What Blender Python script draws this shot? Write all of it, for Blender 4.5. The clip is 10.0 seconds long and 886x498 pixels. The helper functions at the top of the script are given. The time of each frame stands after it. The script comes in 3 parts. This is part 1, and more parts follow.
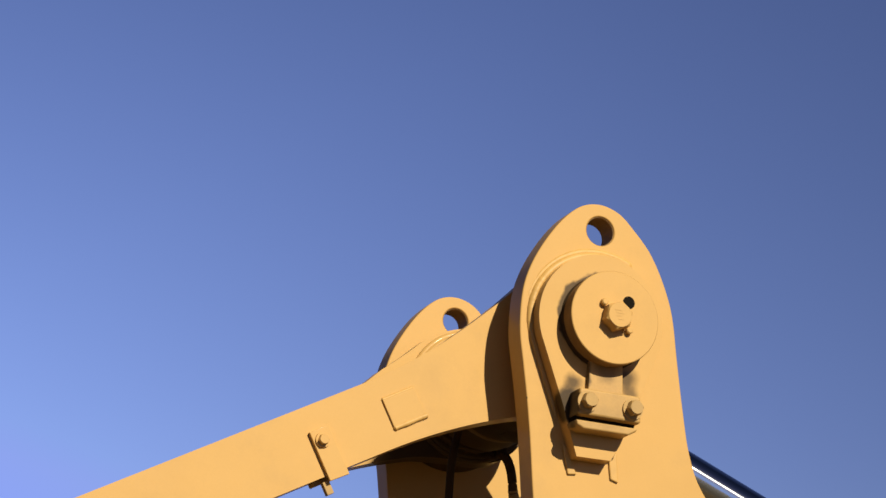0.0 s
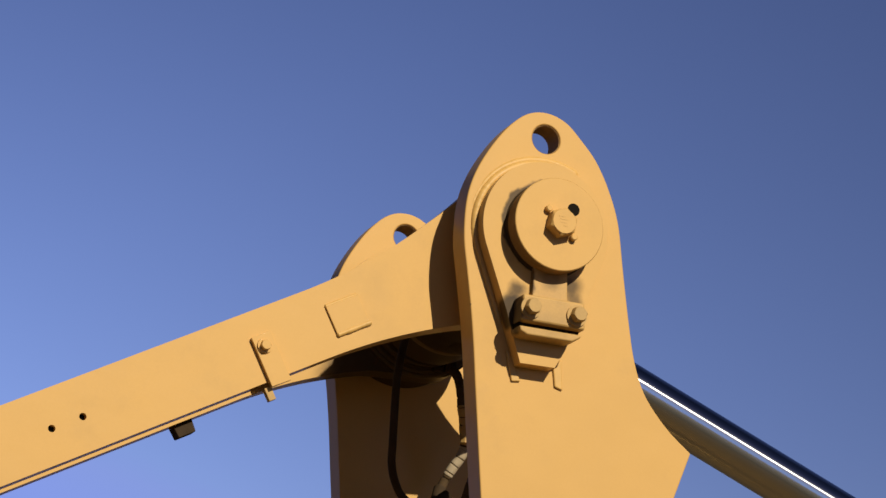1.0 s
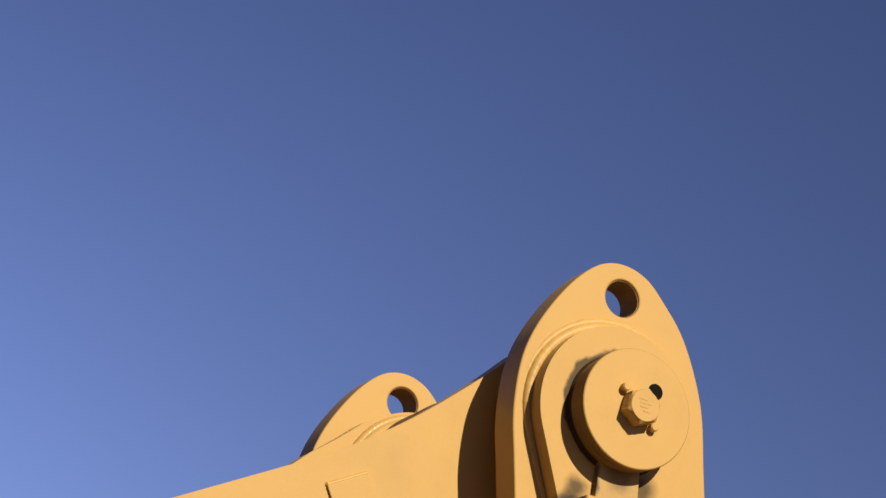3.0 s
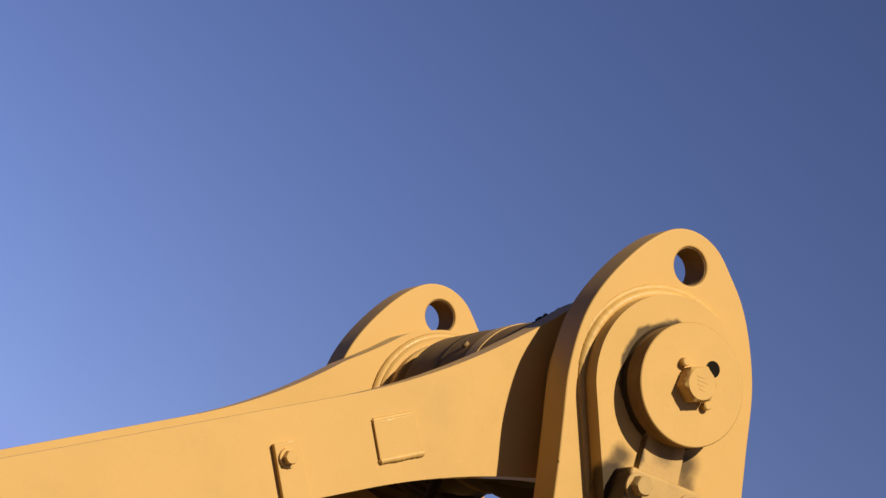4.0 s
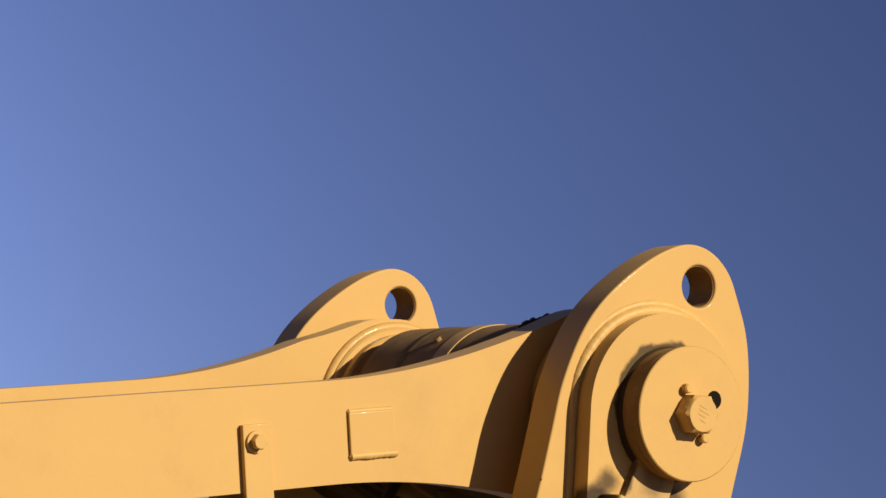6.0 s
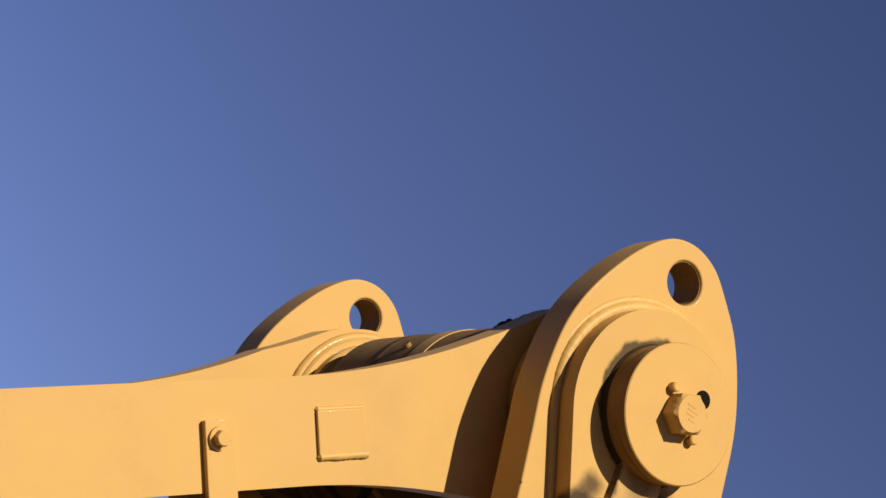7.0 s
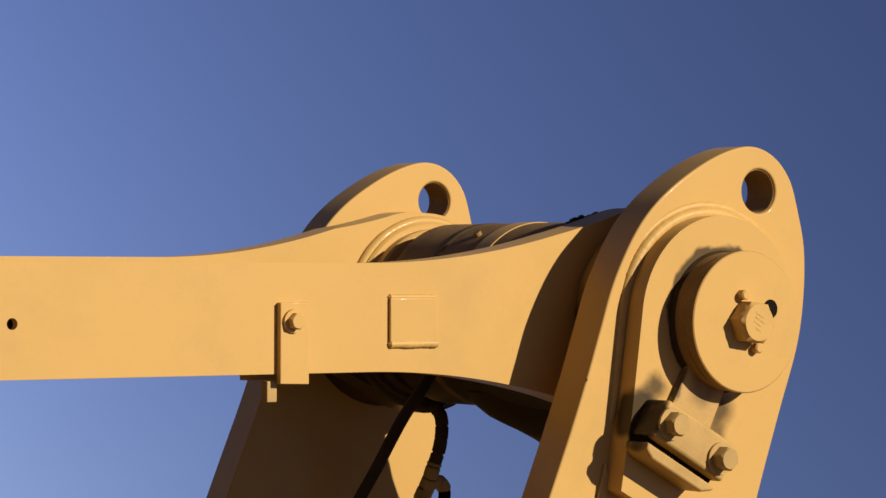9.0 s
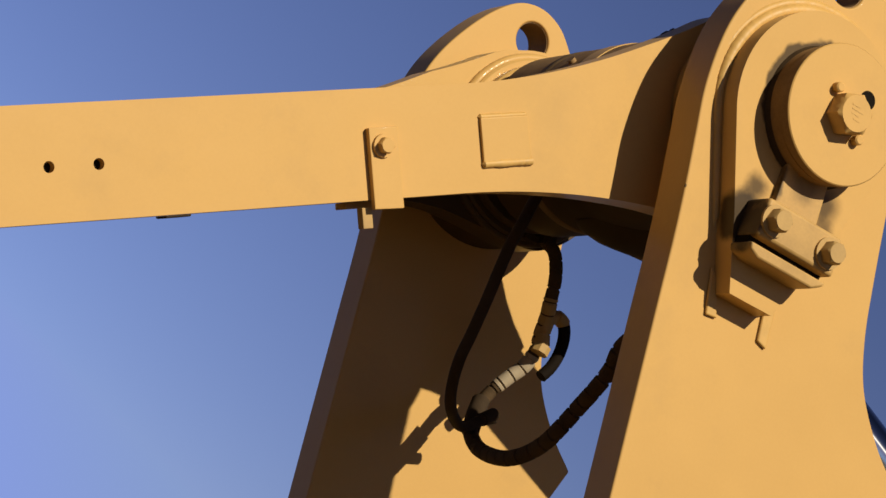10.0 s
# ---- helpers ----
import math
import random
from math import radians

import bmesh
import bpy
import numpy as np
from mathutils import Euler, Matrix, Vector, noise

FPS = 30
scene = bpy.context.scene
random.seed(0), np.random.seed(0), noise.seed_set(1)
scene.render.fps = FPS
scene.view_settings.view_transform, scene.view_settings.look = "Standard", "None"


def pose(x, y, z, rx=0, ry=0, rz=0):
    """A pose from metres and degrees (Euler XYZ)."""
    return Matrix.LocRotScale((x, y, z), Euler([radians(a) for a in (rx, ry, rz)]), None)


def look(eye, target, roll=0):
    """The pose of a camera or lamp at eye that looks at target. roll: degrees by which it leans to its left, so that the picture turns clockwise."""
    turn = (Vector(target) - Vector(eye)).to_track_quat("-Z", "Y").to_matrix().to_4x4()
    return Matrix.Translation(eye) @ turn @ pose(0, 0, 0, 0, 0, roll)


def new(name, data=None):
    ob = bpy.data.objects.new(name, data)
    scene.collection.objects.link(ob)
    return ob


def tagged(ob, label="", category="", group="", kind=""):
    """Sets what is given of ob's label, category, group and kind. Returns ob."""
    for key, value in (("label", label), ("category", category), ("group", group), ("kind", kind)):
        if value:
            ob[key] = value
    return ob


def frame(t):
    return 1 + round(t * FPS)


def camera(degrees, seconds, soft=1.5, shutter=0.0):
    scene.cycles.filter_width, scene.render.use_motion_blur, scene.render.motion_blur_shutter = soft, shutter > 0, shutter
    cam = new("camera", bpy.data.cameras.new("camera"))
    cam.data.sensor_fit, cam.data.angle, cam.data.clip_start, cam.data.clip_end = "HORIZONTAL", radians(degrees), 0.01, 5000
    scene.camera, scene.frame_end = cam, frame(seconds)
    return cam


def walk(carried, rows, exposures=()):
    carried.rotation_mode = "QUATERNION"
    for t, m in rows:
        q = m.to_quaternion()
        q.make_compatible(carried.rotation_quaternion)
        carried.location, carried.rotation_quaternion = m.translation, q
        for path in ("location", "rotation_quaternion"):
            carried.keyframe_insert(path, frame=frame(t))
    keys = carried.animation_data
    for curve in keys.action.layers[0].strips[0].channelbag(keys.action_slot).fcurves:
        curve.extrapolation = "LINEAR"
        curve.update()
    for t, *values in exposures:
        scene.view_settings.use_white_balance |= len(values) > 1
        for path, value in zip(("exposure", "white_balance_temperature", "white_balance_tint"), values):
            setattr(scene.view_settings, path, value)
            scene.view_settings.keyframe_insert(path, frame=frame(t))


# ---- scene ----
cam = camera(18.00, 10.0, soft=1.5)
PATH = [
    (0, look((-1.9976, -4.3000, 1.1371), (-1.1209, -2.0830, 1.8894), 2.673)),
    (0.5, look((-2.0300, -4.2627, 1.1434), (-1.1212, -2.0485, 1.8656), 2.228)),
    (1, look((-1.8818, -4.2824, 1.0262), (-1.0014, -2.0612, 1.7619), 2.700)),
    (1.5, look((-1.8787, -4.2276, 0.8760), (-0.9807, -2.0290, 1.6569), 3.187)),
    (2, look((-1.8763, -4.1582, 0.7614), (-0.9729, -1.9943, 1.6283), 2.940)),
    (2.3, look((-1.8964, -4.0339, 0.7695), (-0.9826, -1.9004, 1.6984), 3.315)),
    (2.5, look((-1.7975, -3.7069, 0.9206), (-0.8931, -1.5895, 1.8945), 4.534)),
    (2.7, look((-1.7867, -3.3293, 1.1485), (-0.8251, -1.2233, 2.0919), 5.562)),
    (3.8, look((-1.8215, -3.0776, 1.4724), (-0.7737, -0.9376, 2.2290), 12.683)),
    (4, look((-1.9812, -3.0796, 1.5484), (-0.8705, -0.9521, 2.2485), 14.673)),
    (4.5, look((-2.1930, -2.9961, 1.6312), (-0.9455, -0.9321, 2.2898), 20.006)),
    (5, look((-2.1846, -2.8727, 1.6028), (-0.9400, -0.8092, 2.2683), 21.803)),
    (5.5, look((-2.1309, -2.7982, 1.5821), (-0.8960, -0.7458, 2.2980), 21.164)),
    (5.7, look((-2.0948, -2.7780, 1.5719), (-0.8519, -0.7314, 2.2906), 21.008)),
    (6.8, look((-1.9144, -2.5211, 1.5204), (-0.6754, -0.5131, 2.3466), 19.557)),
    (7, look((-1.9104, -2.5211, 1.4882), (-0.6633, -0.5233, 2.3270), 20.444)),
    (7.5, look((-1.8976, -2.5216, 1.4136), (-0.6482, -0.5345, 2.2741), 20.840)),
    (8, look((-1.9030, -2.5169, 1.3717), (-0.6619, -0.5298, 2.2440), 21.256)),
    (8.5, look((-1.9765, -2.5143, 1.4666), (-0.7178, -0.5137, 2.2810), 21.458)),
    (8.8, look((-1.9999, -2.5198, 1.5032), (-0.7217, -0.5094, 2.2612), 22.306)),
    (9, look((-1.9884, -2.5144, 1.5016), (-0.6978, -0.4953, 2.2142), 23.648)),
    (9.5, look((-1.9291, -2.4754, 1.5293), (-0.6784, -0.4022, 2.1519), 23.839)),
    (10, look((-1.8470, -2.5484, 1.4049), (-0.6516, -0.4414, 2.0228), 19.655)),
]
# the clip's camera settles its exposure on the way
walk(cam, PATH, ((0.0, 0.26), (0.5, 0.16), (1.5, 0.05), (2.5, 0.17), (4.5, 0.21), (5.5, 0.25), (7.5, 0.28), (8.5, 0.25), (9.0, 0.15), (9.5, 0.10), (10.0, 0.09)))

# ---------- light ----------
SUN_WAY = Vector((0.222, -1.0, 0.635)).normalized()      # towards the sun
ELEV = math.asin(SUN_WAY.z)
AZIM = math.atan2(SUN_WAY.x, SUN_WAY.y)

world = bpy.data.worlds.new("sky")
scene.world = world
world.use_nodes = True
wn, wl = world.node_tree.nodes, world.node_tree.links
wn.clear()
sky = wn.new("ShaderNodeTexSky")
sky.sky_type = "NISHITA"
sky.sun_disc = False
sky.sun_elevation = ELEV
sky.sun_rotation = AZIM
sky.air_density, sky.dust_density, sky.ozone_density = 1.0, 0.6, 2.5
back = wn.new("ShaderNodeBackground")
back.inputs["Strength"].default_value = 0.049
out = wn.new("ShaderNodeOutputWorld")
deep = wn.new("ShaderNodeGamma")
deep.inputs["Gamma"].default_value = 1.15
hue = wn.new("ShaderNodeMix")
hue.data_type, hue.blend_type = "RGBA", "MULTIPLY"
hue.inputs["Factor"].default_value = 1.0
hue.inputs["B"].default_value = (1.01, 0.86, 1.14, 1)
# sky weighted by direction: bright on the far side, dimmed elsewhere to hold down fill
where = wn.new("ShaderNodeTexCoord")
west = wn.new("ShaderNodeVectorMath")
west.operation = "DOT_PRODUCT"
west.inputs[1].default_value = (0.0906, 0.9959, 0.0)
ahead = wn.new("ShaderNodeMath")
ahead.operation = "MAXIMUM"
ahead.inputs[1].default_value = 0.0
far_lobe = wn.new("ShaderNodeMath")
far_lobe.operation = "POWER"
far_lobe.inputs[1].default_value = 13.7
gain = wn.new("ShaderNodeMath")
gain.operation = "MULTIPLY"
gain.inputs[1].default_value = 0.90
broad = wn.new("ShaderNodeMath")
broad.operation = "POWER"
broad.inputs[1].default_value = 0.866
both = wn.new("ShaderNodeMath")
both.operation = "MULTIPLY_ADD"
both.inputs[1].default_value = 0.861
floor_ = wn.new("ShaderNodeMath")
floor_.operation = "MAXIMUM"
# glow added back to the low sun side, for the rod's reflection
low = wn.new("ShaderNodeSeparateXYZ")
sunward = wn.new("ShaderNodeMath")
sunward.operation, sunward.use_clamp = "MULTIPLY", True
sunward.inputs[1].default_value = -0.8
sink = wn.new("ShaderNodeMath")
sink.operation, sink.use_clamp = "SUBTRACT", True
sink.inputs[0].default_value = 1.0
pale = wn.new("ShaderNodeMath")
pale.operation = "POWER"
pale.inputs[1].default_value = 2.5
low_glow = wn.new("ShaderNodeMath")
low_glow.operation = "MULTIPLY_ADD"
low_glow.inputs[2].default_value = 0.12
# clips the sky round the sun so that it adds less fill
cap = wn.new("ShaderNodeMix")
cap.data_type, cap.blend_type = "RGBA", "DARKEN"
cap.inputs["Factor"].default_value = 1.0
cap.inputs["B"].default_value = (4.6, 6.4, 15.5, 1)
glow = wn.new("ShaderNodeVectorMath")
glow.operation = "SCALE"
wl.new(where.outputs["Generated"], west.inputs[0])
wl.new(west.outputs["Value"], ahead.inputs[0])
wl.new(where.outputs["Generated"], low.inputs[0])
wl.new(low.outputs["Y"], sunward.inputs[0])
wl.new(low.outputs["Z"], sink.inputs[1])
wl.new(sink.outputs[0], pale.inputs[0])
wl.new(pale.outputs[0], low_glow.inputs[0])
wl.new(sunward.outputs[0], low_glow.inputs[1])
wl.new(low_glow.outputs[0], floor_.inputs[1])
wl.new(ahead.outputs[0], far_lobe.inputs[0])
wl.new(far_lobe.outputs[0], gain.inputs[0])
wl.new(sky.outputs[0], deep.inputs[0])
wl.new(deep.outputs[0], hue.inputs["A"])
wl.new(hue.outputs["Result"], glow.inputs[0])
wl.new(ahead.outputs[0], broad.inputs[0])
wl.new(broad.outputs[0], both.inputs[0])
wl.new(gain.outputs[0], both.inputs[2])
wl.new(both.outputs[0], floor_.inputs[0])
# hand-fitted brightness slope laid over the sky, brighter to -x and upwards
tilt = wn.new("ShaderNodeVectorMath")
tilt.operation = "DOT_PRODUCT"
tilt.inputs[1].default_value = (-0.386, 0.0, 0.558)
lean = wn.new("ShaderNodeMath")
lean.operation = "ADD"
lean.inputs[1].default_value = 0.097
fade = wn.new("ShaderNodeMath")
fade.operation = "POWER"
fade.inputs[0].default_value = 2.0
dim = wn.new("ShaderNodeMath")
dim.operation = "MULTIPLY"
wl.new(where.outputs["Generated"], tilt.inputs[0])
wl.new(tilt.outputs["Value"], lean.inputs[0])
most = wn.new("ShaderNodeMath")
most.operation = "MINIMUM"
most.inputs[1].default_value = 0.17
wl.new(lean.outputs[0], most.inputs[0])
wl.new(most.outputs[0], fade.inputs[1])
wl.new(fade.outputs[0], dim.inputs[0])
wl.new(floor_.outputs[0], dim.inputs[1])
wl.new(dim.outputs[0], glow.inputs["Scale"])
wl.new(glow.outputs[0], cap.inputs["A"])
wl.new(cap.outputs["Result"], back.inputs[0])
wl.new(back.outputs[0], out.inputs[0])

lamp = bpy.data.lights.new("sun", "SUN")
lamp.energy = 5.0
lamp.angle = radians(0.53)
lamp.color = (1.0, 0.892, 0.68)
sun = new("sun", lamp)
sun.matrix_world = look((6, -20, 14), Vector((6, -20, 14)) - SUN_WAY)


# ---------- materials ----------
def material(name, colour, rough=0.5, metal=0.0, spread=0.12, scale=9.0, fine=220.0, bump=0.15, dirt=None, dirt_amount=0.3, coat=0.0, spec=0.35):
    """A paint, metal or rubber: two scales of tone, stains and a fine relief."""
    m = bpy.data.materials.new(name)
    m.use_nodes = True
    n, l = m.node_tree.nodes, m.node_tree.links
    b = n["Principled BSDF"]
    tc = n.new("ShaderNodeTexCoord")
    big = n.new("ShaderNodeTexNoise")
    big.inputs["Scale"].default_value, big.inputs["Detail"].default_value = scale, 6
    l.new(tc.outputs["Object"], big.inputs["Vector"])
    small = n.new("ShaderNodeTexNoise")
    small.inputs["Scale"].default_value, small.inputs["Detail"].default_value = fine, 3
    l.new(tc.outputs["Object"], small.inputs["Vector"])
    ramp = n.new("ShaderNodeValToRGB")
    lo = [c * (1 - spread) for c in colour]
    hi = [min(1.0, c * (1 + spread)) for c in colour]
    ramp.color_ramp.elements[0].position, ramp.color_ramp.elements[1].position = 0.3, 0.7
    ramp.color_ramp.elements[0].color, ramp.color_ramp.elements[1].color = (*lo, 1), (*hi, 1)
    mixf = n.new("ShaderNodeMath")
    mixf.operation = "MULTIPLY_ADD"
    l.new(small.outputs[0], mixf.inputs[0])
    mixf.inputs[1].default_value = 0.25
    add = n.new("ShaderNodeMath")
    add.operation = "MULTIPLY"
    l.new(big.outputs[0], add.inputs[0])
    add.inputs[1].default_value = 0.75
    l.new(add.outputs[0], mixf.inputs[2])
    l.new(mixf.outputs[0], ramp.inputs[0])
    colour_out = ramp.outputs[0]
    if dirt:
        stain = n.new("ShaderNodeTexNoise")
        stain.inputs["Scale"].default_value, stain.inputs["Detail"].default_value = 4.3, 9
        stain.inputs["Roughness"].default_value = 0.68
        l.new(tc.outputs["Object"], stain.inputs["Vector"])
        cut = n.new("ShaderNodeMapRange")
        cut.inputs["From Min"].default_value, cut.inputs["From Max"].default_value = 0.55, 0.75
        cut.inputs["To Max"].default_value = dirt_amount
        l.new(stain.outputs[0], cut.inputs["Value"])
        mx = n.new("ShaderNodeMix")
        mx.data_type = "RGBA"
        l.new(cut.outputs[0], mx.inputs["Factor"])
        l.new(colour_out, mx.inputs["A"])
        mx.inputs["B"].default_value = (*dirt, 1)
        colour_out = mx.outputs["Result"]
    l.new(colour_out, b.inputs["Base Color"])
    rr = n.new("ShaderNodeMapRange")
    rr.inputs["To Min"].default_value, rr.inputs["To Max"].default_value = rough * 0.8, rough * 1.25
    l.new(big.outputs[0], rr.inputs["Value"])
    l.new(rr.outputs[0], b.inputs["Roughness"])
    b.inputs["Metallic"].default_value = metal
    b.inputs["Coat Weight"].default_value = coat
    b.inputs["Coat Roughness"].default_value = 0.13
    b.inputs["Specular IOR Level"].default_value = spec
    if bump:
        bp = n.new("ShaderNodeBump")
        bp.inputs["Strength"].default_value, bp.inputs["Distance"].default_value = bump, 0.001
        l.new(mixf.outputs[0], bp.inputs["Height"])
        # broad, shallow unevenness of hand-sprayed plate
        sag = n.new("ShaderNodeTexNoise")
        sag.inputs["Scale"].default_value, sag.inputs["Detail"].default_value = 13.0, 2
        l.new(tc.outputs["Object"], sag.inputs["Vector"])
        bq = n.new("ShaderNodeBump")
        bq.inputs["Strength"].default_value, bq.inputs["Distance"].default_value = 0.22, 0.004
        l.new(sag.outputs[0], bq.inputs["Height"])
        l.new(bq.outputs[0], bp.inputs["Normal"])
        l.new(bp.outputs[0], b.inputs["Normal"])
    return m


YELLOW = (0.530, 0.319, 0.103)
PAINT = material("yellow paint", YELLOW, 0.47, 0.0, 0.045, 5, 240, 0.07, (0.380, 0.240, 0.095), 0.40, 0.10, 0.17)
PAINT_DUSTY = material("dusty yellow paint", (0.40, 0.252, 0.088), 0.6, 0.0, 0.16, 22, 300, 0.3, (0.16, 0.11, 0.06), 0.75)
WELD = material("painted weld", (0.515, 0.309, 0.090), 0.5, 0.0, 0.08, 60, 400, 0.4, (0.30, 0.20, 0.09), 0.4)
GREASE_SHADE = material("yellow paint with grease and painted shade", YELLOW, 0.47, 0.0, 0.045, 5, 240, 0.07, (0.380, 0.240, 0.095), 0.40, 0.10, 0.17)


def smear_and_shade(m, spots):
    """Uneven dark patches in the paint, for grease and for painted shade (x, y, z, inner, outer, strength)."""
    n, l = m.node_tree.nodes, m.node_tree.links
    b = n["Principled BSDF"]
    tc = n.new("ShaderNodeTexCoord")
    rag = n.new("ShaderNodeTexNoise")
    rag.inputs["Scale"].default_value, rag.inputs["Detail"].default_value = 34, 4
    l.new(tc.outputs["Object"], rag.inputs["Vector"])
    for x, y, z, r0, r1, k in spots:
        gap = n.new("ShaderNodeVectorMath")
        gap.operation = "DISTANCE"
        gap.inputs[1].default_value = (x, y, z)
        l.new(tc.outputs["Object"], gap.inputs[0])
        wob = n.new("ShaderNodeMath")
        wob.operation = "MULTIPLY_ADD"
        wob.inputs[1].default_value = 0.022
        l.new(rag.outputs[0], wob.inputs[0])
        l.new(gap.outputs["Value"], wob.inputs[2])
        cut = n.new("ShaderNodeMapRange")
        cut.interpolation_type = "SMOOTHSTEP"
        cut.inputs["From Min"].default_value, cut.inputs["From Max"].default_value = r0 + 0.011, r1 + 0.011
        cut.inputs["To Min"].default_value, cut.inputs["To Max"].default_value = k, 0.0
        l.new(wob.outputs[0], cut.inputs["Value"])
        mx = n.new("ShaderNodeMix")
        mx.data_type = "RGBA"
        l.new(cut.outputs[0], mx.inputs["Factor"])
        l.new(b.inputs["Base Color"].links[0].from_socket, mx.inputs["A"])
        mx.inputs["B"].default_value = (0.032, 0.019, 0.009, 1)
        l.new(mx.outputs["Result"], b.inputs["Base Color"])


# first patch: grease round the pin; the rest also paint in the keeper's shadow
smear_and_shade(GREASE_SHADE, ((-0.0060, -0.031, 0.0040, 0.0800, 0.0870, 0.90), (-0.054, -0.031, -0.116, 0.005, 0.025, 0.85), (-0.060, -0.031, -0.158, 0.024, 0.038, 0.95), (0.045, -0.031, -0.096, 0.006, 0.032, 0.85), (0.056, -0.031, -0.125, 0.004, 0.022, 0.7)))
# undersides darkened in the colour, for deep shade as much as grime
SHADED_BELOW = material("yellow paint darkened below for shade and grime", YELLOW, 0.47, 0.0, 0.045, 5, 240, 0.07, (0.380, 0.240, 0.095), 0.40, 0.10, 0.17)
smear_and_shade(SHADED_BELOW, ((0.0, 0.12, -0.175, 0.160, 0.225, 0.93), (0.0, 0.58, -0.175, 0.160, 0.225, 0.93)))
KEEPER = material("greasy keeper paint with painted shade", (0.43, 0.262, 0.086), 0.55, 0.0, 0.16, 22, 300, 0.3, (0.16, 0.10, 0.045), 0.65)
# left sides, joint and strip below the disc darkened for shade and grease
smear_and_shade(KEEPER, ((-0.158, -0.045, -0.165, 0.0985, 0.1075, 0.94), (-0.078, -0.040, -0.100, 0.0465, 0.053, 0.92), (0.0, -0.050, -0.186, 0.0, 0.045, 0.3), (0.003, -0.042, -0.088, 0.010, 0.030, 0.5)))
SLUDGE = material("black grease", (0.045, 0.028, 0.014), 0.6, 0.0, 0.4, 40, 300, 0.5, (0.06, 0.038, 0.018), 0.5, 0.0, 0.12)
GRIME = material("caked grime", (0.135, 0.085, 0.038), 0.75, 0.0, 0.35, 30, 300, 0.4, (0.04, 0.026, 0.015), 0.7, 0.0, 0.2)
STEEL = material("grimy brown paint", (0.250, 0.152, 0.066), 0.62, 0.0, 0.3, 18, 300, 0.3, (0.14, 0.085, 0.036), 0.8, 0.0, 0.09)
# underside near-black in the colour, standing in for its deep shade
smear_and_shade(STEEL, ((0.0, 0.28, -0.170, 0.110, 0.170, 0.92), (-0.02, 0.45, -0.170, 0.110, 0.170, 0.92)))
CHROME = material("chrome", (0.72, 0.73, 0.76), 0.135, 1.0, 0.03, 12, 300, 0.0)
# fine polishing marks run round the rod
around = CHROME.node_tree.nodes.new("ShaderNodeTangent")
around.direction_type, around.axis = "RADIAL", "Z"
polish = CHROME.node_tree.nodes["Principled BSDF"]
polish.inputs["Anisotropic"].default_value = 1.0
polish.inputs["Anisotropic Rotation"].default_value = 0.25
CHROME.node_tree.links.new(around.outputs[0], polish.inputs["Tangent"])
BARE = material("deep black hose", (0.010, 0.007, 0.005), 0.75, 0.0, 0.3, 30, 400, 0.4, None, 0.0, 0.0, 0.05)
RUBBER = material("black rubber", (0.046, 0.031, 0.019), 0.75, 0.0, 0.3, 30, 400, 0.4, (0.055, 0.035, 0.018), 0.6, 0.0, 0.05)
WRAPPED = material("dusty black spiral wrap", (0.085, 0.055, 0.030), 0.8, 0.0, 0.35, 30, 400, 0.5, (0.12, 0.075, 0.036), 0.7, 0.0, 0.05)
WRAP = material("pale spiral wrap", (0.42, 0.34, 0.235), 0.55, 0.0, 0.15, 40, 300, 0.3, (0.2, 0.15, 0.1), 0.6)
DARK = material("dark bore", (0.012, 0.010, 0.008), 0.9, 0.0, 0.1, 30, 200, 0.0, None, 0.0, 0.0, 0.0)
EARTH = material("dry earth", (0.112, 0.068, 0.022), 0.95, 0.0, 0.25, 0.6, 14, 0.6, (0.086, 0.054, 0.019), 0.6)
# unseen lighter ground patch, placed left to bounce warm light; darkened beyond it
en, el = EARTH.node_tree.nodes, EARTH.node_tree.links
src = en["Principled BSDF"].inputs["Base Color"].links[0].from_socket
spot = en.new("ShaderNodeTexCoord")
dist = en.new("ShaderNodeVectorMath")
dist.operation = "LENGTH"
mid = en.new("ShaderNodeVectorMath")
mid.operation = "SUBTRACT"
mid.inputs[1].default_value = (-5.0, 1.2, 0.0)
el.new(spot.outputs["Object"], mid.inputs[0])
el.new(mid.outputs[0], dist.inputs[0])
far_off = en.new("ShaderNodeMapRange")
far_off.inputs["From Min"].default_value, far_off.inputs["From Max"].default_value = 4.5, 9.0
el.new(dist.outputs["Value"], far_off.inputs["Value"])
bounce_patch = en.new("ShaderNodeMix")
bounce_patch.data_type = "RGBA"
bounce_patch.inputs["B"].default_value = (0.040, 0.031, 0.017, 1)
el.new(far_off.outputs[0], bounce_patch.inputs["Factor"])
el.new(src, bounce_patch.inputs["A"])
el.new(bounce_patch.outputs["Result"], en["Principled BSDF"].inputs["Base Color"])


# ---------- mesh helpers ----------
H = 2.5                               # height of the pivot above the ground
BASE = pose(0, 0, H)


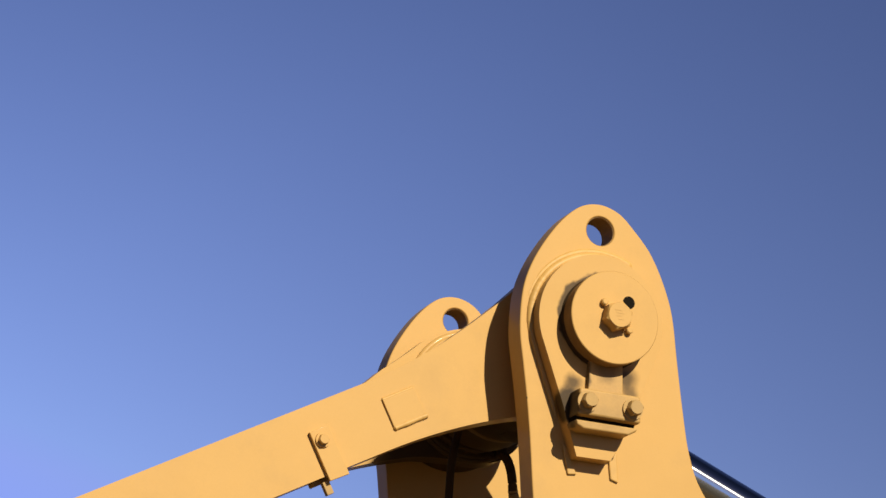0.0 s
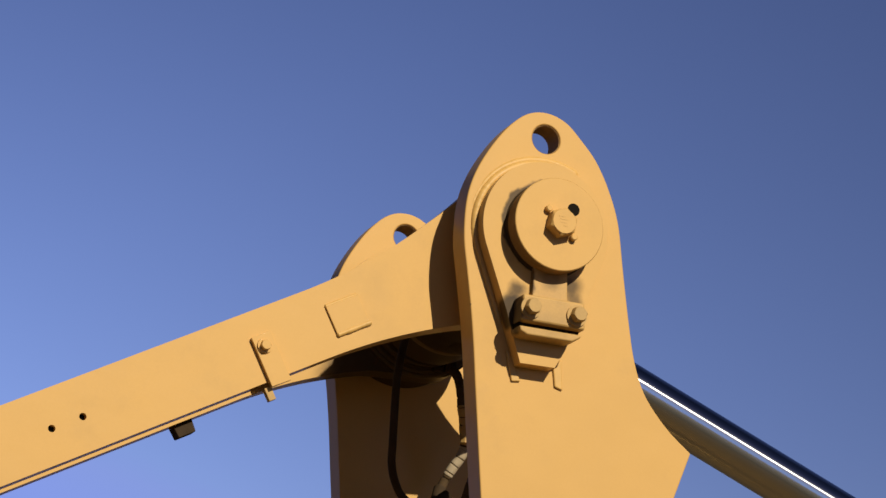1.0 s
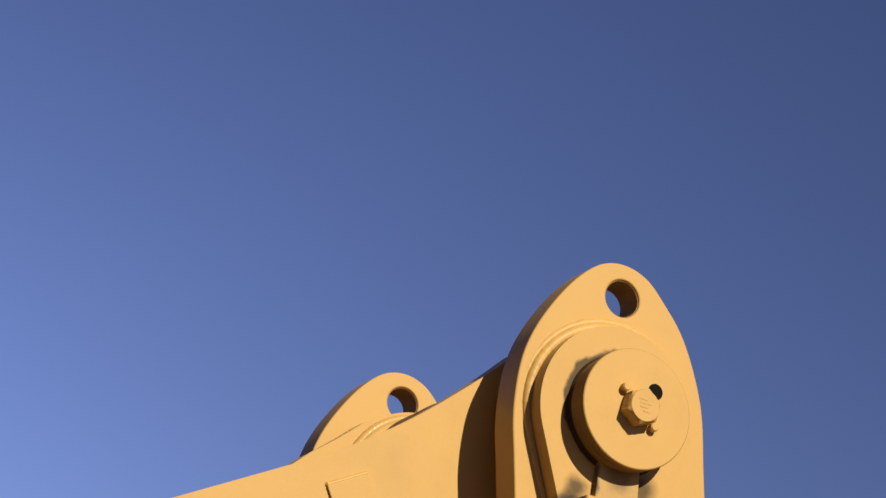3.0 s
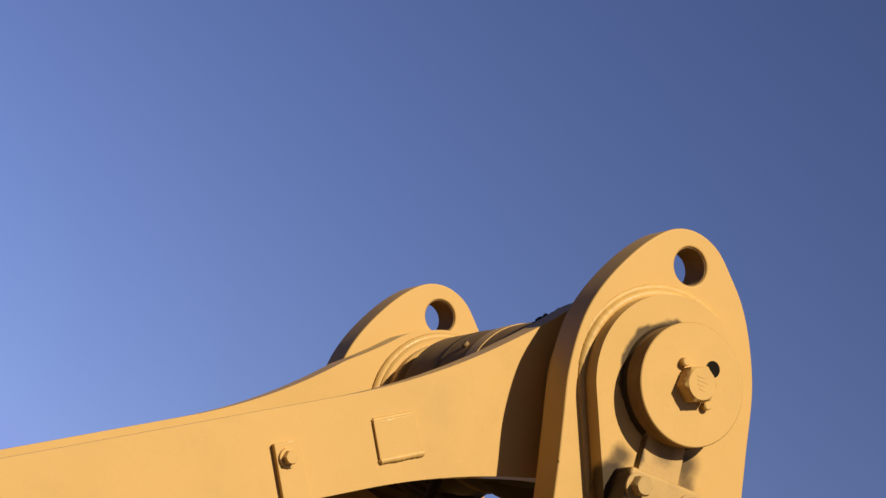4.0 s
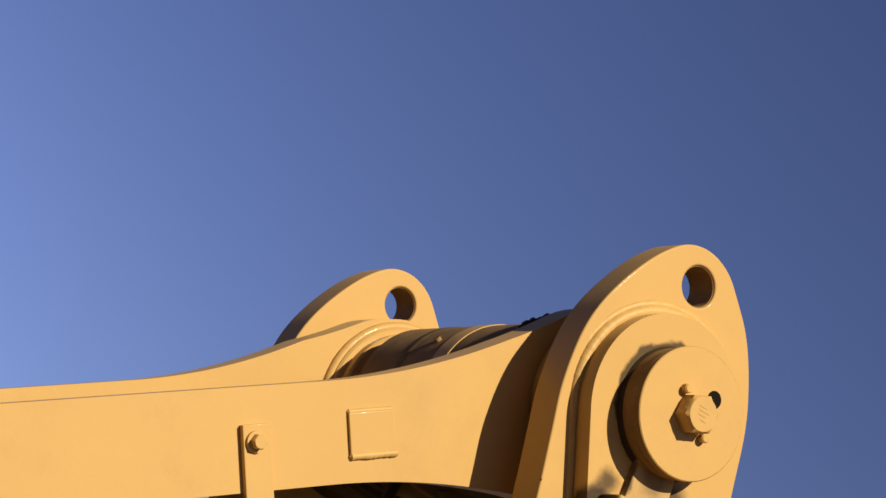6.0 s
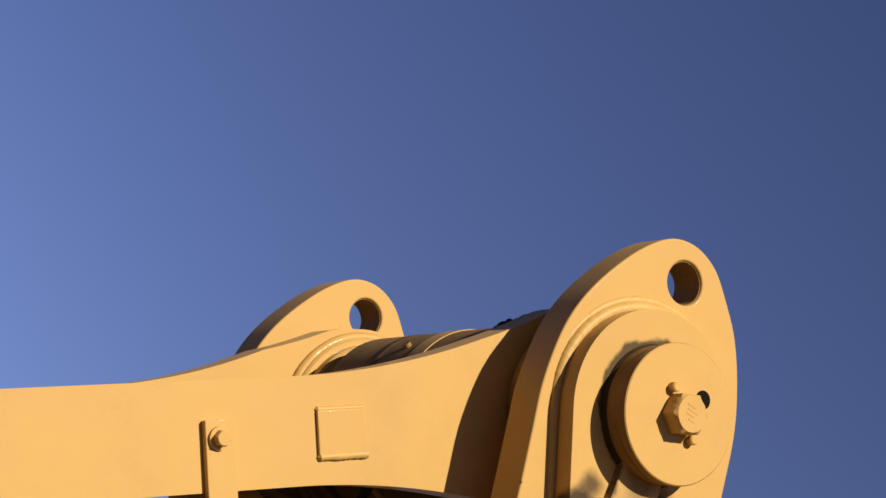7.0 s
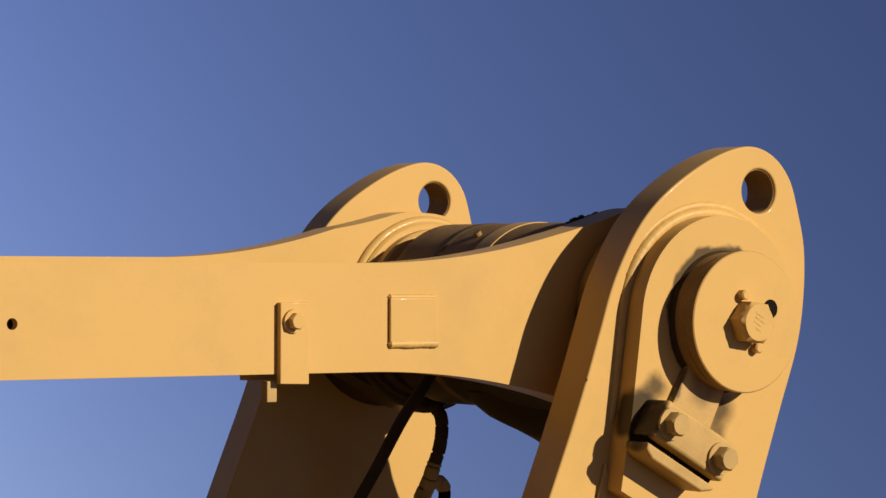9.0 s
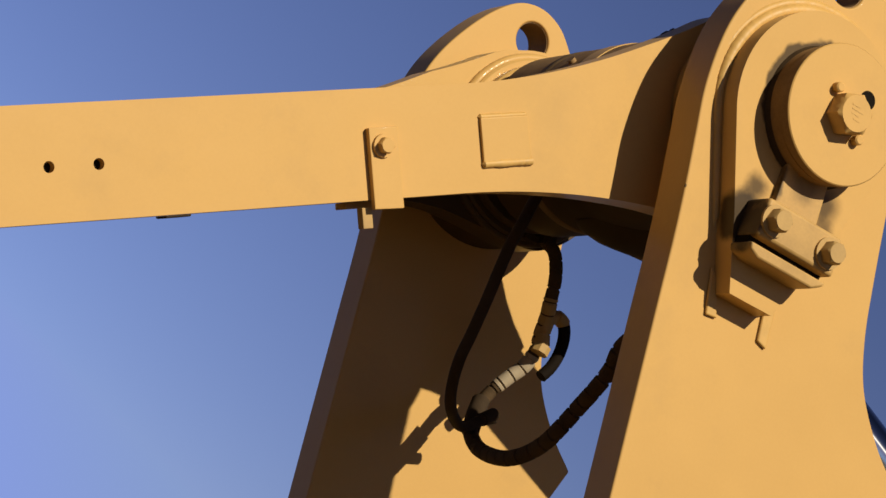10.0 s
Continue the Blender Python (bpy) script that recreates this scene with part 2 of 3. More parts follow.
def part(name, bm, mat, parent=None, label="", sharp=35, bevel=0.0, segs=2):
    """One mesh object from a bmesh, in the parent's own axes."""
    bmesh.ops.remove_doubles(bm, verts=bm.verts, dist=1e-6)
    bmesh.ops.recalc_face_normals(bm, faces=bm.faces)
    if bevel:
        hard = [e for e in bm.edges if len(e.link_faces) == 2 and e.calc_face_angle(0) > radians(38)]
        bmesh.ops.bevel(bm, geom=hard, offset=bevel, segments=segs, affect="EDGES", profile=0.5, clamp_overlap=True)
    me = bpy.data.meshes.new(name)
    bm.normal_update()
    bm.to_mesh(me)
    bm.free()
    me.set_sharp_from_angle(angle=radians(sharp))
    for f in me.polygons:
        f.use_smooth = abs(f.normal.y) < 0.9995      # the flat cheeks of plates stay flat
    me.materials.append(mat)
    ob = new(name, me)
    if bevel:
        w = ob.modifiers.new("even_faces", "WEIGHTED_NORMAL")
        w.mode, w.weight, w.keep_sharp = "FACE_AREA", 80, True
    if parent:
        ob.parent = parent
    if label:
        tagged(ob, label)
    return ob


def thing(name, label, category, m=BASE, group="", kind=""):
    root = new(name)
    root.empty_display_size = 0.1
    root.matrix_world = m
    return tagged(root, label, category, group, kind)


def arc(cx, cz, r, a0, a1, n):
    return [(cx + r * math.cos(radians(a0 + (a1 - a0) * i / n)), cz + r * math.sin(radians(a0 + (a1 - a0) * i / n))) for i in range(n + 1)]


def ring(cx, cz, r, n=64):
    return arc(cx, cz, r, 0, 360 * (n - 1) / n, n - 1)


def spline(pts, n=10, closed=False):
    """A smooth curve through a few points (any dimension)."""
    p = [Vector(q) for q in pts]
    out = []
    k = len(p)
    for i in range(k if closed else k - 1):
        a = p[(i - 1) % k] if closed or i else p[0] * 2 - p[1]
        b, c = p[i], p[(i + 1) % k]
        d = p[(i + 2) % k] if closed or i + 2 < k else p[-1] * 2 - p[-2]
        for j in range(n):
            t = j / n
            out.append(0.5 * (2 * b + (c - a) * t + (2 * a - 5 * b + 4 * c - d) * t * t + (3 * b - a - 3 * c + d) * t ** 3))
    if not closed:
        out.append(p[-1])
    return out


def slab(outline, y0, y1, holes=()):
    """A plate with its outline in x and z, from y0 to y1, pierced by holes."""
    bm = bmesh.new()
    edges = []
    for loop in (outline, *holes):
        vs = [bm.verts.new((x, y0, z)) for x, z in loop]
        edges += [bm.edges.new((vs[i], vs[(i + 1) % len(vs)])) for i in range(len(vs))]
    bmesh.ops.triangle_fill(bm, use_beauty=True, use_dissolve=False, edges=edges)
    got = bmesh.ops.extrude_face_region(bm, geom=bm.faces[:])
    bmesh.ops.translate(bm, vec=(0, y1 - y0, 0), verts=[v for v in got["geom"] if isinstance(v, bmesh.types.BMVert)])
    return bm


def turned(profile, n=72, cx=0.0, cz=0.0, inner=False):
    """A body turned round the y axis: (y, radius) pairs; radius 0 closes it."""
    bm = bmesh.new()
    rows = []
    for y, r in profile:
        if r <= 0:
            rows.append([bm.verts.new((cx, y, cz))])
        else:
            rows.append([bm.verts.new((cx + r * math.cos(2 * math.pi * i / n), y, cz + r * math.sin(2 * math.pi * i / n))) for i in range(n)])
    for a, b in zip(rows, rows[1:]):
        for i in range(n):
            q = [a[i % len(a)], a[(i + 1) % len(a)], b[(i + 1) % len(b)], b[i % len(b)]]
            q = list(dict.fromkeys(q))
            if len(q) > 2:
                bm.faces.new(q)
    return bm


def tube(pts, radius, n=14, rough=0.0, seed=1, cap=True):
    """A round body swept along 3D points; radius may be a function of 0..1."""
    bm = bmesh.new()
    rnd = random.Random(seed)
    p = [Vector(q) for q in pts]
    rows = []
    up = Vector((0.13, 0.3, 1)).normalized()
    for i, c in enumerate(p):
        w = (p[min(i + 1, len(p) - 1)] - p[max(i - 1, 0)]).normalized()
        s = w.cross(up)
        if s.length < 1e-3:
            s = w.cross(Vector((1, 0, 0)))
        s.normalize()
        up = s.cross(w).normalized()
        r = radius(i / (len(p) - 1)) if callable(radius) else radius
        r *= 1 + rough * rnd.uniform(-1, 1)
        rows.append([bm.verts.new(c + r * (math.cos(2 * math.pi * k / n) * s + math.sin(2 * math.pi * k / n) * up)) for k in range(n)])
    for a, b in zip(rows, rows[1:]):
        for k in range(n):
            bm.faces.new((a[k], a[(k + 1) % n], b[(k + 1) % n], b[k]))
    if cap:
        bm.faces.new(rows[0])
        bm.faces.new(rows[-1])
    return bm


def box(x0, x1, y0, y1, z0, z1):
    bm = bmesh.new()
    bmesh.ops.create_cube(bm, size=1)
    for v in bm.verts:
        v.co = ((x0 + x1) / 2 + v.co.x * (x1 - x0), (y0 + y1) / 2 + v.co.y * (y1 - y0), (z0 + z1) / 2 + v.co.z * (z1 - z0))
    return bm


def hex_head(cx, cz, flats, y0, y1, turn=0):
    """A bolt head whose outer corners are chamfered by a cone."""
    bm = bmesh.new()
    r = flats / math.sqrt(3)
    c = (y1 - y0) * 0.14
    rows = []
    for y, k in ((y0, 1.0), (y1 - c, 1.0)):
        rows.append([bm.verts.new((cx + k * r * math.cos(radians(60 * i / 4 + turn)) * math.cos(radians(30)) / math.cos(radians((60 * i / 4) % 60 - 30)), y,
                                   cz + k * r * math.sin(radians(60 * i / 4 + turn)) * math.cos(radians(30)) / math.cos(radians((60 * i / 4) % 60 - 30)))) for i in range(24)])
    rows.append([bm.verts.new((cx + flats * 0.47 * math.cos(radians(15 * i + turn)), y1, cz + flats * 0.47 * math.sin(radians(15 * i + turn)))) for i in range(24)])
    for a, b in zip(rows, rows[1:]):
        for i in range(24):
            bm.faces.new((a[i], a[(i + 1) % 24], b[(i + 1) % 24], b[i]))
    bm.faces.new(rows[0])
    bm.faces.new(rows[-1])
    return bm


def bead(loop, y, r, name, parent, seed=3, closed=False, mat=None, wild=1.0, thin=0.0):
    """A weld bead that follows an outline in x and z: a row of overlapping ripples; thin: how much it narrows to its end."""
    p = [Vector((x, y, z)) for x, z in loop]
    if closed:
        p.append(p[0])
    fine = []
    for a, b in zip(p, p[1:]):
        k = max(1, round((b - a).length / 0.0025))
        fine += [a.lerp(b, i / k) for i in range(k)]
    fine.append(p[-1])
    k = len(fine)
    lump = [1 + 0.05 * wild * noise.noise((i * 0.0025 / 0.019, seed * 7.3, 0.0)) + 0.045 * wild * noise.noise((i * 0.0025 / 0.004, seed * 3.1, 5.0)) for i in range(k)]
    return part(name, tube(fine, lambda t: r * lump[round(t * (k - 1))] * min(1.0, 0.35 + 24 * min(t, 1 - t)) * (1 - thin * max(0.0, (t - 0.35) / 0.65)), 12), mat or WELD, parent, "rippled weld bead")


# ---------- ground ----------
bm = bmesh.new()
bmesh.ops.create_grid(bm, x_segments=40, y_segments=40, size=2500)
ground = part("ground", bm, EARTH)
tagged(ground, "dark bare earth ground reaching the horizon", "ground", kind="structure")

# ---------- the two upright link plates ----------
PLATE_T = 0.052                       # thickness
FAR = 0.670                           # inner face of the far plate
HOLE_X, HOLE_Z, HOLE_R = 0.0022, 0.1777, 0.0272


def plate_outline(k=1.0):
    left = spline([(-0.0885, -0.5398), (-0.1122, -0.2996), (-0.1204, -0.2131), (-0.1284, -0.1474), (-0.1375, -0.0873), (-0.1462, -0.0269), (-0.1447, 0.0373), (-0.1327, 0.0871), (-0.1078, 0.1375), (-0.0735, 0.1860), (-0.0366, 0.2184), (0.0016, 0.2274), (0.0395, 0.2162), (0.0719, 0.1872), (0.1025, 0.1517), (0.1290, 0.1011), (0.1484, 0.0419), (0.1602, -0.0414), (0.1743, -0.1355), (0.1878, -0.2058), (0.2103, -0.2631), (0.2533, -0.3155), (0.3003, -0.3541)], 8)
    tail = spline([(0.3003, -0.3541), (0.2689, -0.4402), (0.2433, -0.5103), (0.2235, -0.6402), (0.2116, -0.8002)], 8)[1:]
    return [(v[0] * (k if v[0] > 0 else 1), v[1]) for v in left + tail] + [(0.20, -H - 0.02), (0.00, -H - 0.02), (-0.080, -0.63)]


BOSS = 0.031                          # how far the boss stands proud


def boss_outline(r=0.1245, low=-0.2455):
    """A disc round the pivot that runs down into a tapered tongue."""
    full = arc(0, 0, r, -16, 199, 60)
    ease = [min(1.0, max(0.0, (110 - (-16 + 215 * i / 60)) / 70)) for i in range(61)]
    return [(x * (1 - 0.09 * e * e * (3 - 2 * e)), z * (1 - 0.03 * e)) for (x, z), e in zip(full, ease)] + [(-0.0730, -0.1590), (-0.0620, -0.1950), (-0.0450, low), (0.0200, low), (0.0370, -0.2150), (0.0500, -0.1850)]


def link_plate(y0, outside, label):
    """outside: -1 where the outer face looks to -y, 1 where it looks to +y."""
    root = thing("link_plate", label, "machine part", group="link plates")
    body = slab(plate_outline(1.0 if outside < 0 else 0.97), y0, y0 + PLATE_T, [ring(HOLE_X, HOLE_Z, HOLE_R, 48)])
    part("plate", body, PAINT, root, bevel=0.0024, segs=3)
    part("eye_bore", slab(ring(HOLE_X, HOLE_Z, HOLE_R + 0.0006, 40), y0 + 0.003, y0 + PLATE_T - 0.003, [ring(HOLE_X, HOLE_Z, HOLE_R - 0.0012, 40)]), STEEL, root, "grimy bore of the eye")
    face = y0 if outside < 0 else y0 + PLATE_T
    part("boss", slab(boss_outline(), face + outside * BOSS, face), GREASE_SHADE if outside < 0 else PAINT, root, "raised teardrop boss", bevel=0.003, segs=3)
    # two passes of fillet weld round the boss
    bead(arc(0, 0, 0.1245 + 0.0030, 52, 199, 70) + [(-0.0765, -0.1590), (-0.0720, -0.1740)], face - outside * 0.0015, 0.0092, "weld", root, 4, wild=1.4, thin=0.45)
    bead(arc(0, 0, 0.1245 + 0.0120, 60, 190, 62), face - outside * 0.0040, 0.0078, "weld", root, 14, wild=1.6, thin=0.60)
    bead(arc(0, 0, 0.1135, 40, -16, 30) + [(0.0535, -0.1850), (0.0490, -0.1950)], face - outside * 0.0010, 0.0062, "weld", root, 5)
    for leg in ([(-0.0610, -0.2180), (-0.0500, -0.2260), (-0.0313, -0.2707), (-0.0482, -0.2725)], [(0.0290, -0.2380), (0.0440, -0.2200), (0.0484, -0.2760), (0.0331, -0.2714)]):
        part("weld", slab(leg, face, face + outside * 0.0045), WELD, root, "flat run of weld", bevel=0.003, segs=3)
    inner = y0 + PLATE_T if outside < 0 else y0
    w = -outside
    part("inner_boss", turned([(inner, 0.130), (inner + w * 0.010, 0.125), (inner + w * 0.045, 0.122), (inner + w * 0.045, 0.0)], 72), SHADED_BELOW, root, "round inner boss")
    return root


near_plate = link_plate(0.0, -1, "upright yellow painted steel link plate with a lifting eye")
part("nick", slab([(-0.1292, -0.1440), (-0.1272, -0.1448), (-0.1276, -0.1478), (-0.1288, -0.1475)], -0.0004, 0.0015), GRIME, near_plate, "dark nick in the edge")
link_plate(FAR, 1, "upright yellow steel link plate, partly in the shade")

# ---------- the two sloping link arms ----------
SLOPE = 28.2
ARM_Y = (0.101, 0.150)
ca, sa = math.cos(radians(SLOPE)), math.sin(radians(SLOPE))
ARM_LONG = 5.4


def on_arm(s, n):
    """From distance along the arm and height across it to x and z."""
    return (-ca * s - sa * n, -sa * s + ca * n)


def arm_outline(half, lift):
    r, s0 = 0.136, 0.42
    rc = (s0 * s0 + half * half - r * r) / (2 * (r - half))
    touch = math.degrees(math.atan2(half + rc, s0))      # where the flare meets the end's circle
    flare = math.degrees(math.atan2(-(half + rc), -s0))
    up = arc(s0, half + rc, rc, 270, 180 + touch, 26)
    end = arc(0, 0, r, touch, 360 - touch, 60)
    down = [(s, -n) for s, n in reversed(up)]
    pts = [(ARM_LONG, half)] + up + end[1:-1] + down + [(ARM_LONG, -half)]
    return [on_arm(s, n + lift * min(1.0, max(0.0, s / 0.15))) for s, n in pts]


def link_arm(y0, y1, near):
    root = thing("tilt_link", "sloping yellow painted flat steel link flared at its pivot end", "machine part", group="tilt links")
    holes = [ring(*on_arm(s, 0.0012), 0.0062, 24) for s in (0.8695, 0.9265)]
    part("bar", slab(arm_outline(*((0.0620, 0.0047) if near else (0.0520, 0.0222))), y0, y1, holes), PAINT if near else SHADED_BELOW, root, bevel=0.0036, segs=3)
    for s in (0.8695, 0.9265):
        hx, hz = on_arm(s, 0.0012)
        # black plug added in each hole, in place of its unlit depth
        part("bore", turned([(y0 + 0.010, 0.0), (y0 + 0.010, 0.0066), (y1 - 0.010, 0.0066), (y1 - 0.010, 0.0)], 24, hx, hz), DARK, root, "black plug in the hole")
    w = 1 if near else -1
    f = y1 if near else y0
    part("collar", turned([(f, 0.124), (f + w * 0.010, 0.124), (f + w * 0.013, 0.121), (f + w * 0.013, 0.114), (f + w * 0.026, 0.114), (f + w * 0.029, 0.111), (f + w * 0.029, 0.0)], 80), SHADED_BELOW, root, "stepped round collar")
    bead(ring(0, 0, 0.125, 90), f + w * 0.001, 0.007, "weld", root, 9, True, SHADED_BELOW)
    return root


arm = link_arm(*ARM_Y, True)
MID = (FAR + PLATE_T) / 2
link_arm(2 * MID - ARM_Y[1], 2 * MID - ARM_Y[0], False)

# welded pad on the near arm
pad = part("pad", slab([on_arm(s, n) for s, n in ((0.326, -0.0245), (0.3915, -0.0245), (0.3915, 0.0268), (0.326, 0.0268))], ARM_Y[0] - 0.0045, ARM_Y[0]), PAINT, arm, "small welded square pad", bevel=0.0015)
bead([on_arm(s, n) for s, n in ((0.322, -0.0260), (0.3925, -0.0260))], ARM_Y[0] - 0.001, 0.0048, "weld", arm, 11, wild=4.0)
bead([on_arm(s, n) for s, n in ((0.326, 0.0278), (0.3925, 0.0278))], ARM_Y[0] - 0.0005, 0.0032, "weld", arm, 12, wild=5.0)

# ---------- hose bracket bolted to the near arm ----------
br = thing("hose_bracket", "small yellow painted steel strap bolted to the link arm", "bracket")
yb = ARM_Y[0]
part("strap", slab([on_arm(s, n) for s, n in ((0.5046, -0.0690), (0.5428, -0.0680), (0.5428, 0.0224), (0.5046, 0.0224))], yb - 0.008, yb), PAINT, br, bevel=0.0012)
cx, cz = on_arm(0.5265, 0.0015)
part("washer", turned([(yb - 0.008, 0.0), (yb - 0.008, 0.0135), (yb - 0.0115, 0.0130), (yb - 0.0115, 0.0)], 32, cx, cz), PAINT, br)
part("bolt", hex_head(cx, cz, 0.0165, yb - 0.0115, yb - 0.0205, 12), PAINT, br)
part("flange", slab([on_arm(s, n) for s, n in ((0.4985, -0.0575), (0.5605, -0.0575), (0.5605, -0.0650), (0.4985, -0.0650))], yb + 0.026, yb + 0.049), PAINT_DUSTY, br, bevel=0.001)
part("stud", slab([on_arm(s, n) for s, n in ((0.5395, -0.0650), (0.5525, -0.0650), (0.5525, -0.0885), (0.5395, -0.0885))], yb + 0.004, yb + 0.016), PAINT_DUSTY, br, bevel=0.001)

tab = thing("cable_clip", "small dark clip under the link arm", "clip")
part("clip", slab([on_arm(s, n) for s, n in ((0.512, -0.0290), (0.552, -0.0290), (0.550, -0.0545), (0.514, -0.0545))], 0.585, 0.615), RUBBER, tab, bevel=0.002)

# ---------- pivot pin ----------
pin = thing("pivot_pin", "thick yellow painted pivot pin through both link plates", "pin")
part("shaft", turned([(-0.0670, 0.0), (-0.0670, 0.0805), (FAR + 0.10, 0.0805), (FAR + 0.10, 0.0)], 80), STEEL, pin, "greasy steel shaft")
part("end_disc", turned([(-0.0600, 0.0), (-0.0600, 0.0835), (-0.0702, 0.0835), (-0.0715, 0.0822), (-0.0715, 0.0)], 96, 0.002), PAINT, pin, "round end disc")
part("rim", turned([(-0.0598, 0.0790), (-0.0598, 0.0837), (-0.0700, 0.0837)], 96, 0.002), STEEL, pin, "narrow brown rim")
part("groove", turned([(-0.0560, 0.0790), (-0.0602, 0.0790)], 96, 0.002), SLUDGE, pin, "narrow dark groove")
part("shoulder", turned([(-0.0380, 0.0805), (-0.0400, 0.0822), (-0.0545, 0.0822), (-0.0565, 0.0780)], 96, 0.002), STEEL, pin, "round grimy brown shoulder")
part("grease_ring", turned([(-0.0300, 0.0850), (-0.0330, 0.0840), (-0.0385, 0.0806)], 96, 0.001, -0.001), SLUDGE, pin, "ring of black grease")
big = part("bolt", hex_head(0.001, -0.001, 0.046, -0.0710, -0.0950, 20), PAINT, pin, "large hexagonal bolt head")
# the hole is a flat black disc, its dark depth put into the colour
part("end_slot", turned([(-0.0705, 0.0115), (-0.0717, 0.0115), (-0.0717, 0.0)], 28, 0.0275, 0.0305), DARK, pin, "dark round hole")
for x, z, w in ((-0.003, 0.0075, 0.013), (0.001, 0.0025, 0.017), (-0.001, -0.0030, 0.012), (0.003, -0.0085, 0.010)):
    part("mark", box(x - w / 2, x + w / 2, -0.0954, -0.0945, z - 0.0012, z + 0.0012), PAINT, big, "raised bar")
for x, z in ((-0.0215, 0.0235), (0.027, -0.0215)):
    part("lug", turned([(-0.0705, 0.0062), (-0.0800, 0.0062), (-0.0817, 0.0045), (-0.0817, 0.0)], 20, x, z), PAINT, pin, "short round lug")

# ---------- pin keeper ----------
kp = thing("pin_keeper", "dusty yellow pin keeper with clamp bar and two bolts", "clamp")
part("tongue", slab([(-0.030, -0.060), (0.033, -0.060), (0.035, -0.135), (-0.032, -0.135)], -0.029, -0.042), KEEPER, kp, bevel=0.002)
part("clamp_bar", slab([(-0.061, -0.1335), (0.055, -0.1350), (0.057, -0.1830), (-0.063, -0.1810)], -0.029, -0.072), KEEPER, kp, bevel=0.0045, segs=3)
part("lower_bar", slab([(-0.0655, -0.1900), (0.052, -0.1915), (0.050, -0.197), (0.035, -0.2055), (-0.050, -0.2050), (-0.063, -0.199)], -0.029, -0.0690), KEEPER, kp, bevel=0.0045, segs=3)
# black strip added between the bars, for the deep shade of their gap
part("gap_strip", slab([(-0.061, -0.178), (0.053, -0.180), (0.048, -0.195), (-0.062, -0.194)], -0.029, -0.056), DARK, kp, "dark strip filling the gap between the bars")
for x, z in ((-0.047, -0.158), (0.039, -0.160)):
    bolt = part("bolt", hex_head(x, z, 0.0245, -0.0755, -0.0915, 8), PAINT_DUSTY, kp, "hexagonal bolt head")
    part("washer", turned([(-0.072, 0.0), (-0.072, 0.0188), (-0.0755, 0.0188), (-0.0755, 0.0)], 32, x, z), PAINT_DUSTY, bolt)

# ---------- hydraulic cylinder rod ----------
cyl = thing("hydraulic_cylinder", "hydraulic cylinder with chrome rod and grimy rod eye", "hydraulic cylinder")
part("rod_eye", turned([(0.205, 0.0), (0.205, 0.110), (0.214, 0.120), (0.505, 0.120), (0.514, 0.110), (0.514, 0.0)], 80), STEEL, cyl, "greasy steel rod eye")
part("yellow_band", slab(arc(0, 0, 0.119, 62, 166, 30) + arc(0, 0, 0.1212, 166, 62, 30), 0.318, 0.348), PAINT, cyl, "narrow yellow band", bevel=0.0006)
part("grease_band", turned([(0.412, 0.1195), (0.414, 0.1206), (0.428, 0.1206), (0.430, 0.1195)], 72), GRIME, cyl, "band of dark grease")
part("seal", turned([(0.180, 0.1100), (0.182, 0.1240), (0.203, 0.1240), (0.205, 0.1100)], 72), RUBBER, cyl, "dark seal ring")
lumps = [0.1228 + 0.006 * noise.noise((i * 0.31, 2.7, 0.0)) for i in range(97)]
part("grease_rope", tube([(lumps[i] * math.cos(math.pi * i / 96), 0.196 + 0.004 * noise.noise((i * 0.5, 9.1, 0.0)), lumps[i] * math.sin(math.pi * i / 96)) for i in range(97)], 0.0068, 10, 0.35, 6), SLUDGE, cyl, "ragged rope of squeezed-out black grease")
part("grease_nipple", tube([(-0.098, 0.372, 0.060), (-0.107, 0.372, 0.065)], 0.0055, 12), STEEL, cyl, "small grease nipple")
RW = Vector((0.922, 0, -0.387)).normalized()
p0 = Vector((0, MID, -0.002))
rod = part("rod", tube([(0, 0, 0.06 * i) for i in range(106)], 0.0470, 96), CHROME, cyl, "polished chrome rod")
rod.matrix_local = Matrix.Translation(p0 + RW * 0.20) @ RW.to_track_quat("Z", "Y").to_matrix().to_4x4()
NECK = ((0.03, 0.116), (0.06, 0.113), (0.085, 0.106), (0.105, 0.096), (0.125, 0.085), (0.15, 0.073), (0.18, 0.062), (0.205, 0.056), (0.215, 0.053))
part("rod_neck", tube([p0 + RW * a for a, _ in NECK], lambda t: NECK[round(t * (len(NECK) - 1))][1], 64), STEEL, cyl, "tapered steel neck")


# ---------- hoses ----------
def hose(pts, r, label, wraps=(), ridged=False, skin=RUBBER):
    root = thing("hydraulic_hose", label, "hose", group="hoses")
    c = spline(pts, 40)
    d = [0.0]
    for a, b in zip(c, c[1:]):
        d.append(d[-1] + (b - a).length)
    turns = lambda t: (d[min(len(d) - 1, int(t * (len(d) - 1)))] / 0.021) % 1.0
    part("rubber", tube(c, (lambda t: r * (1.06 if turns(t) < 0.82 else 0.87)) if ridged else r, 16), WRAPPED if ridged else skin, root)
    for a, b, mat in wraps:
        i, j = int(a * len(c)), int(b * len(c))
        seg = c[i:j]
        part("sleeve", tube(seg, lambda t: r * (1.17 if ((d[i + int(t * (j - i - 1))] / 0.017) % 1.0) < 0.84 else 1.02), 16), mat, root, "spiral wrapped sleeve")
    return root


